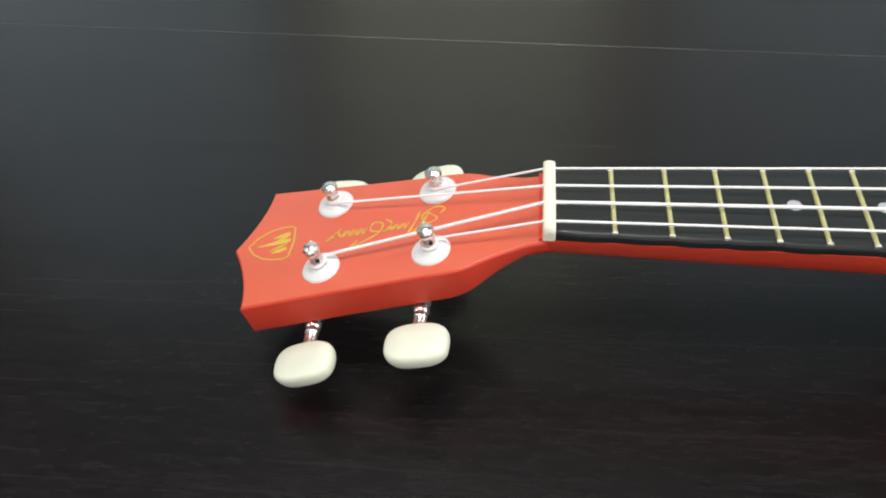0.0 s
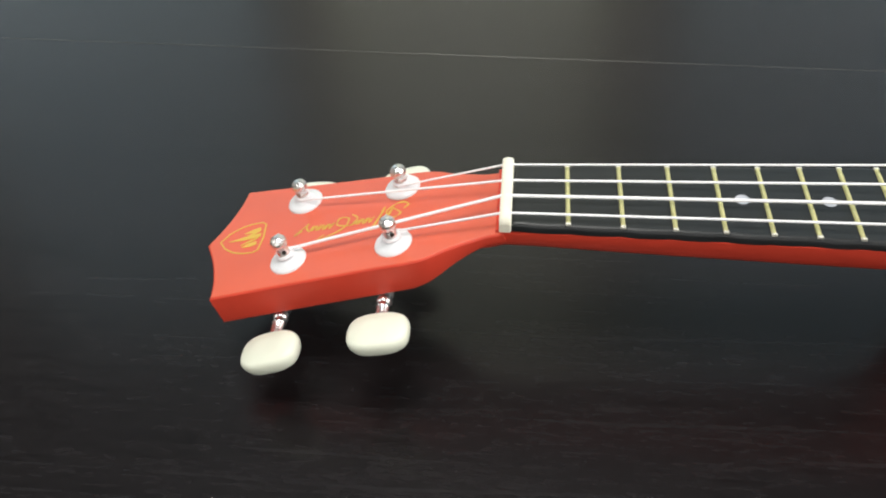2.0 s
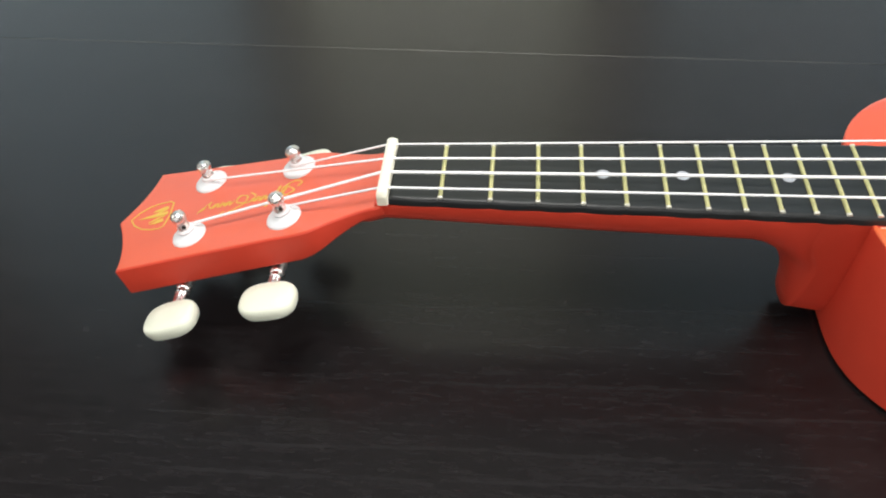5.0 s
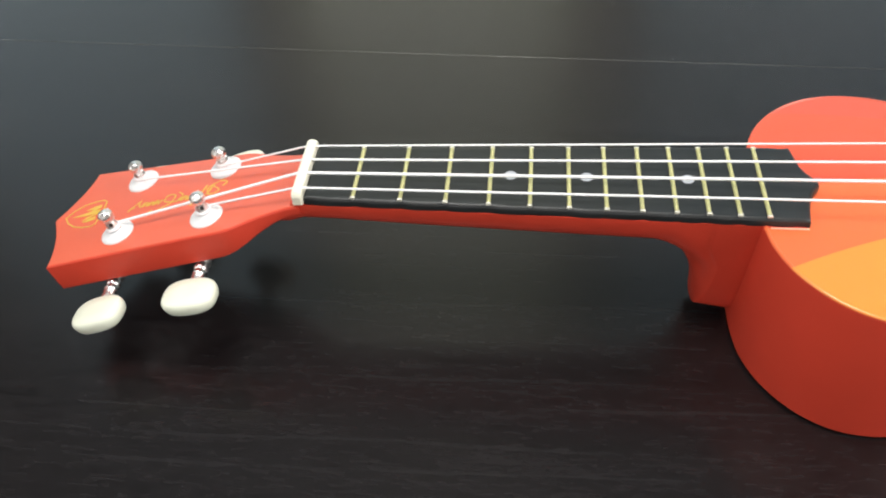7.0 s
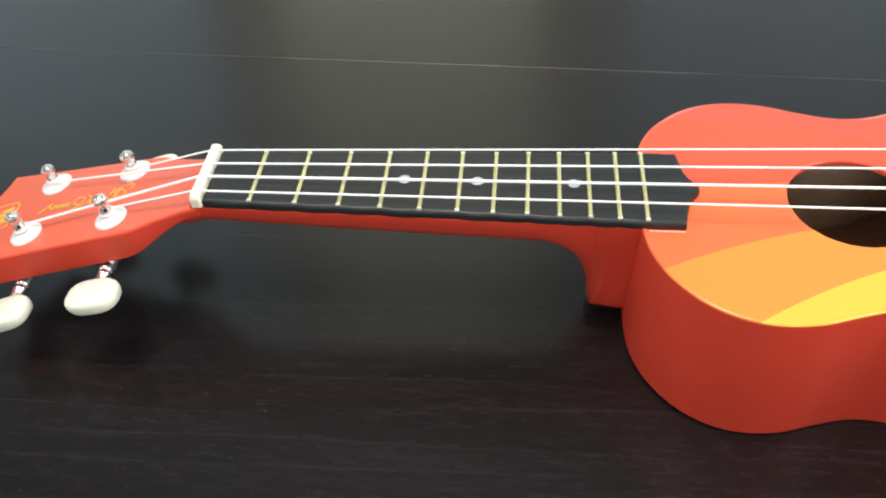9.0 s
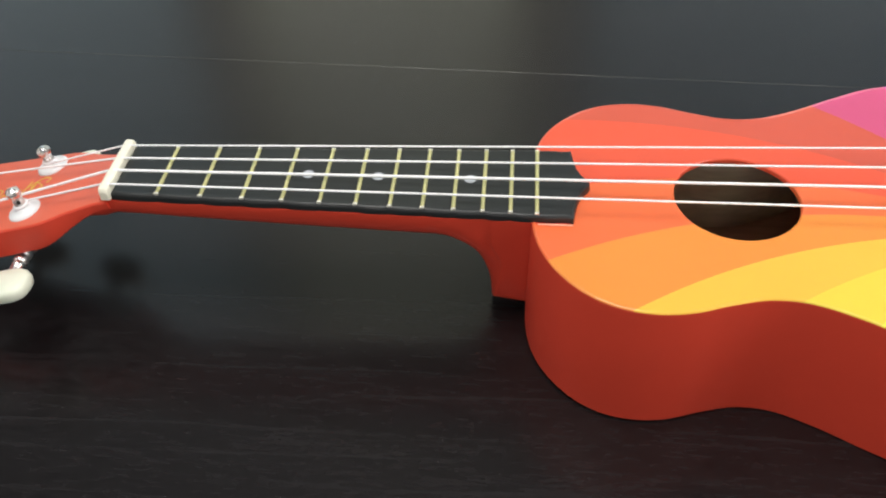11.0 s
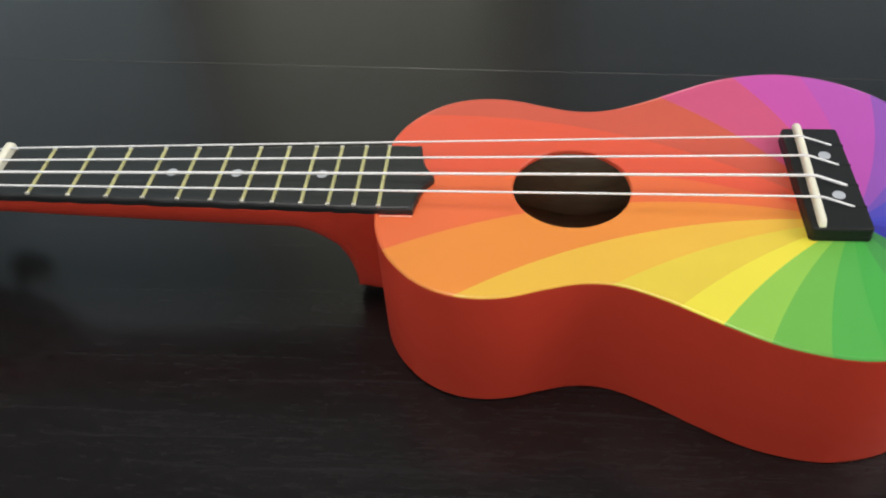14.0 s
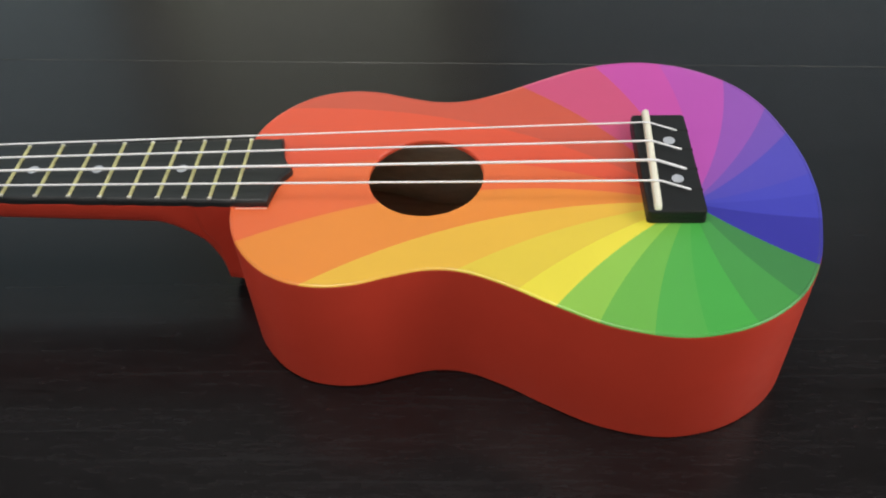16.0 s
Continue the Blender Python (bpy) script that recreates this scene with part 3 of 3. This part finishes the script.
def flourish():
    """Thin gold looping strokes with thick and thin parts."""
    pieces = []

    def stroke(points, thick=0.0006):
        line = spline(points, 8)
        bm = bmesh.new()
        ribbon(line, [thick * (0.55 + 0.45 * abs(math.sin(i * 0.35))) for i in range(len(line))], 0.0, 0.00012, bm)
        pieces.append(bm)

    def hump(x, size=0.0030, lean=0.0010):
        stroke([(x, 0.0030), (x - 0.0006 - lean, 0.0030 - size), (x - 0.0017, 0.0026), (x - 0.0024 - lean, 0.0030 - size)], 0.0005)

    stroke([(-0.0375, 0.0052), (-0.0360, 0.0075), (-0.0395, 0.0088), (-0.0440, 0.0050), (-0.0420, 0.0010), (-0.0385, 0.0030), (-0.0420, 0.0065)], 0.0007)
    stroke([(-0.0450, 0.0075), (-0.0462, 0.0030), (-0.0490, -0.0045)], 0.0009)
    stroke([(-0.0420, 0.0060), (-0.0440, 0.0010), (-0.0470, -0.0030)], 0.0009)
    for x in (-0.0485, -0.0510, -0.0535):
        hump(x)
    stroke([(-0.0575, 0.0060), (-0.0550, 0.0035), (-0.0570, 0.0002), (-0.0625, 0.0012), (-0.0620, 0.0048), (-0.0585, 0.0040), (-0.0600, -0.0010), (-0.0690, -0.0058), (-0.0670, -0.0030)], 0.0007)
    for x in (-0.0640, -0.0665, -0.0692):
        hump(x)
    stroke([(-0.0720, 0.0030), (-0.0735, 0.0000), (-0.0750, 0.0026), (-0.0745, 0.0040), (-0.0790, -0.0014), (-0.0765, 0.0008)], 0.0007)
    return pieces


for k, piece in enumerate(emblem()):
    part("emblem_stroke" if k else "shield_outline", placed(piece, HEAD @ pose(-0.0030, 0.0003, 0.00036) @ Matrix.Diagonal((0.97, 0.86, 1, 1))), gold_print, headstock, "gold print")
for piece in flourish():
    part("flourish_stroke", placed(piece, HEAD @ pose(0.0018, -0.0008, 0.00036) @ Matrix.Diagonal((1.03, 1, 1, 1))), gold_print, headstock, "thin gold print")


def oval_button(m):
    """A pillowy oval key: a rounded oblong with a crowned face."""
    bm, rings = bmesh.new(), []
    outline = []
    for k in range(40):
        a = 2 * math.pi * k / 40
        c, s = math.cos(a), math.sin(a)
        outline.append((0.0115 * math.copysign(abs(c) ** 0.72, c), 0.0080 * math.copysign(abs(s) ** 0.72, s)))
    levels = [(0.45, -0.0037), (0.84, -0.0034), (0.93, -0.0027), (0.985, -0.0010), (1.0, 0.0004), (0.985, 0.0016), (0.93, 0.0026), (0.84, 0.0031), (0.45, 0.0035)]
    for size, z in levels:
        rings.append([bm.verts.new(m @ Vector((x * size, y * size, z))) for x, y in outline])
    rings_to_faces(bm, rings)
    return bm


def tuner(x, v, twist, spin, sag, out, lean, tall):
    """One tuning peg: post through the headstock, bushing, windings, gear below, shaft and key."""
    s = 1 if v > 0 else -1
    base = HEAD @ pose(x, v, 0, 0, 0, 0 if s < 0 else 180)
    upright = HEAD @ pose(x, v, 0, 0, lean, 0) @ pose(0, 0, 0, 0, 0, 0 if s < 0 else 180) @ Matrix.Diagonal((1, 1, tall, 1))
    post = turned_form([(0.0019, -0.010), (0.0023, 0.0010), (0.0023, 0.0064), (0.0020, 0.0068), (0.0020, 0.0078), (0.0004, 0.0080)], 24, m=upright)
    peg = part("tuning_peg", post, chrome, uke, "chrome tuning peg with a cream key", 60)
    cap = turned_form([(0.0021, 0.0074), (0.0028, 0.0084), (0.0031, 0.0098), (0.0030, 0.0108), (0.0024, 0.0117), (0.0013, 0.0123), (0.0003, 0.0125)], 12, m=upright)
    part("post_cap", cap, chrome, peg, "faceted chrome cap", 12)
    part("bushing", turned_form([(0.0070, 0.0), (0.0070, 0.0006), (0.0066, 0.0012), (0.0052, 0.0016), (0.0042, 0.0019), (0.0036, 0.0024), (0.0032, 0.0027), (0.0022, 0.0028)], 32, m=base), white_plastic, peg, "round white plastic bushing", 60)
    part("post_hole", turned_form([(0.0001, -0.0003), (0.0008, -0.0003), (0.0008, 0.0003), (0.0001, 0.0003)], 12, m=upright @ pose(0.0012, -0.0019, 0.0062, 90, 0, 32)), hole_dark, peg)
    coil = [(0.0027 * math.cos(a), 0.0027 * math.sin(a), 0.0032 + 0.0013 * a / (2 * math.pi * 1.5)) for a in (2 * math.pi * 1.5 * k / 32 for k in range(33))]
    part("winding", placed(tube(coil, 0.0006, 8), upright), nylon, peg)
    stub = [(0.0022, 0.0, 0.0070), (0.0030, 0.0022, 0.0082), (0.0034, 0.0036, 0.0098)]
    part("string_end", placed(tube(stub, 0.0005, 8), upright @ pose(0, 0, 0, 0, 0, spin)), nylon, peg)
    gear = box(-0.0065, 0.0065, -0.0070, 0.0060, -HEAD_T - 0.0016, -HEAD_T - 0.0001, 0.0005)
    part("gear_plate", placed(gear, base), dark_steel, peg)
    worm = base @ pose(0.0074 * s, 0, -HEAD_T - 0.0042 - sag) @ pose(0, 0, 0, 90, 0, 0)
    part("worm_gear", turned_form([(0.0012, -0.007), (0.0024, -0.0068), (0.0024, 0.0028), (0.0034, 0.0030), (0.0034, 0.0046), (0.0024, 0.0050), (0.0024, 0.0068), (0.0030, 0.0072), (0.0031, 0.0088), (0.0024, 0.0094)], 20, m=worm), chrome, peg)
    part("shaft", turned_form([(0.0023, 0.009), (0.0023, 0.0104), (0.0029, 0.0110), (0.0031, 0.0121), (0.0029, 0.0132), (0.0025, 0.0137), (0.0025, 0.0150), (0.0027, 0.0153), (0.0025, 0.0156), (0.0024, 0.0215)], 20, m=worm), chrome, peg)
    key = worm @ pose(0, 0, out) @ pose(0, 0, 0, -90, 0, 0) @ pose(0, 0, 0, 0, twist, 0)
    part("key", oval_button(key), button_cream, peg, "cream plastic oval key", 60)
    return peg


TUNERS = [(-0.0792, 0.0172, -8, 100, 0.0004, 0.0240, 4, 0.88), (-0.0388, 0.0164, 6, 100, 0.0, 0.0238, 4, 0.88), (-0.0792, -0.0150, -7, 60, -0.0008, 0.0285, 1, 1.0), (-0.0386, -0.0136, 1, 60, -0.0008, 0.0269, 5, 1.0)]
for spec in TUNERS:
    tuner(*spec)

# bridge
DECK = BOARD + 0.0029
bridge = part("bridge", slab(rounded_plan(0.3410, 0.3641, -0.0312, 0.0318, 0.0018), TOP + 0.00245, DECK, 0.0009, 0.0002), bridge_black, uke, "black bridge block with a cream saddle")
part("bridge_foot", slab(rounded_plan(0.3410, 0.3643, -0.0312, 0.0317, 0.0018), TOP + 0.0003, TOP + 0.0024, 0.0002, 0.0002), bridge_black, bridge)
part("saddle", rounded_bar(0.3446, 0.3476, 0.0319, DECK - 0.0002, DECK + 0.0030, 0.0014, 0.0015, 0.0012), cream, bridge, "cream plastic saddle")
for y in (0.0132, -0.0116):
    part("inlay_dot", turned_form([(0.0001, -0.001), (0.0025, -0.001), (0.0025, 0.0001), (0.0001, 0.00015)], 24, m=pose(0.3551, y, DECK)), pearl, bridge, "pale grey pearl dot")
for y in SADDLE_Y:
    part("slot", box(0.3586, 0.3641, y - 0.0023, y - 0.0013, DECK - 0.001, DECK + 0.0001), dark_slot, bridge)

# strings
POSTS = [(-0.0388, 0.0164), (-0.0792, 0.0172), (-0.0790, -0.0150), (-0.0382, -0.0138)]
for y, ys, r, (px, pv) in zip(STRING_Y, SADDLE_Y, RADII, POSTS):
    inner = -1 if pv > 0 else 1
    anchor = HEAD @ Vector((px + 0.0006, pv + inner * 0.0027, 0.0036))
    top_nut, top_saddle = BOARD + 0.0025 + r * 0.4, DECK + 0.0030 + r * 0.6
    line = [anchor, Vector((-0.0040, y + 0.0002, top_nut - 0.0006)), Vector((-0.0016, y, top_nut)), Vector((0.0010, y, top_nut)),
            Vector((0.3455, ys, top_saddle)), Vector((0.3475, ys - 0.0001, top_saddle - 0.0001)), Vector((0.3590, ys - 0.0018, DECK + 0.0001)), Vector((0.3600, ys - 0.0019, DECK - 0.0008))]
    part("string", tube(line, r, 10), nylon, uke, "white nylon string")
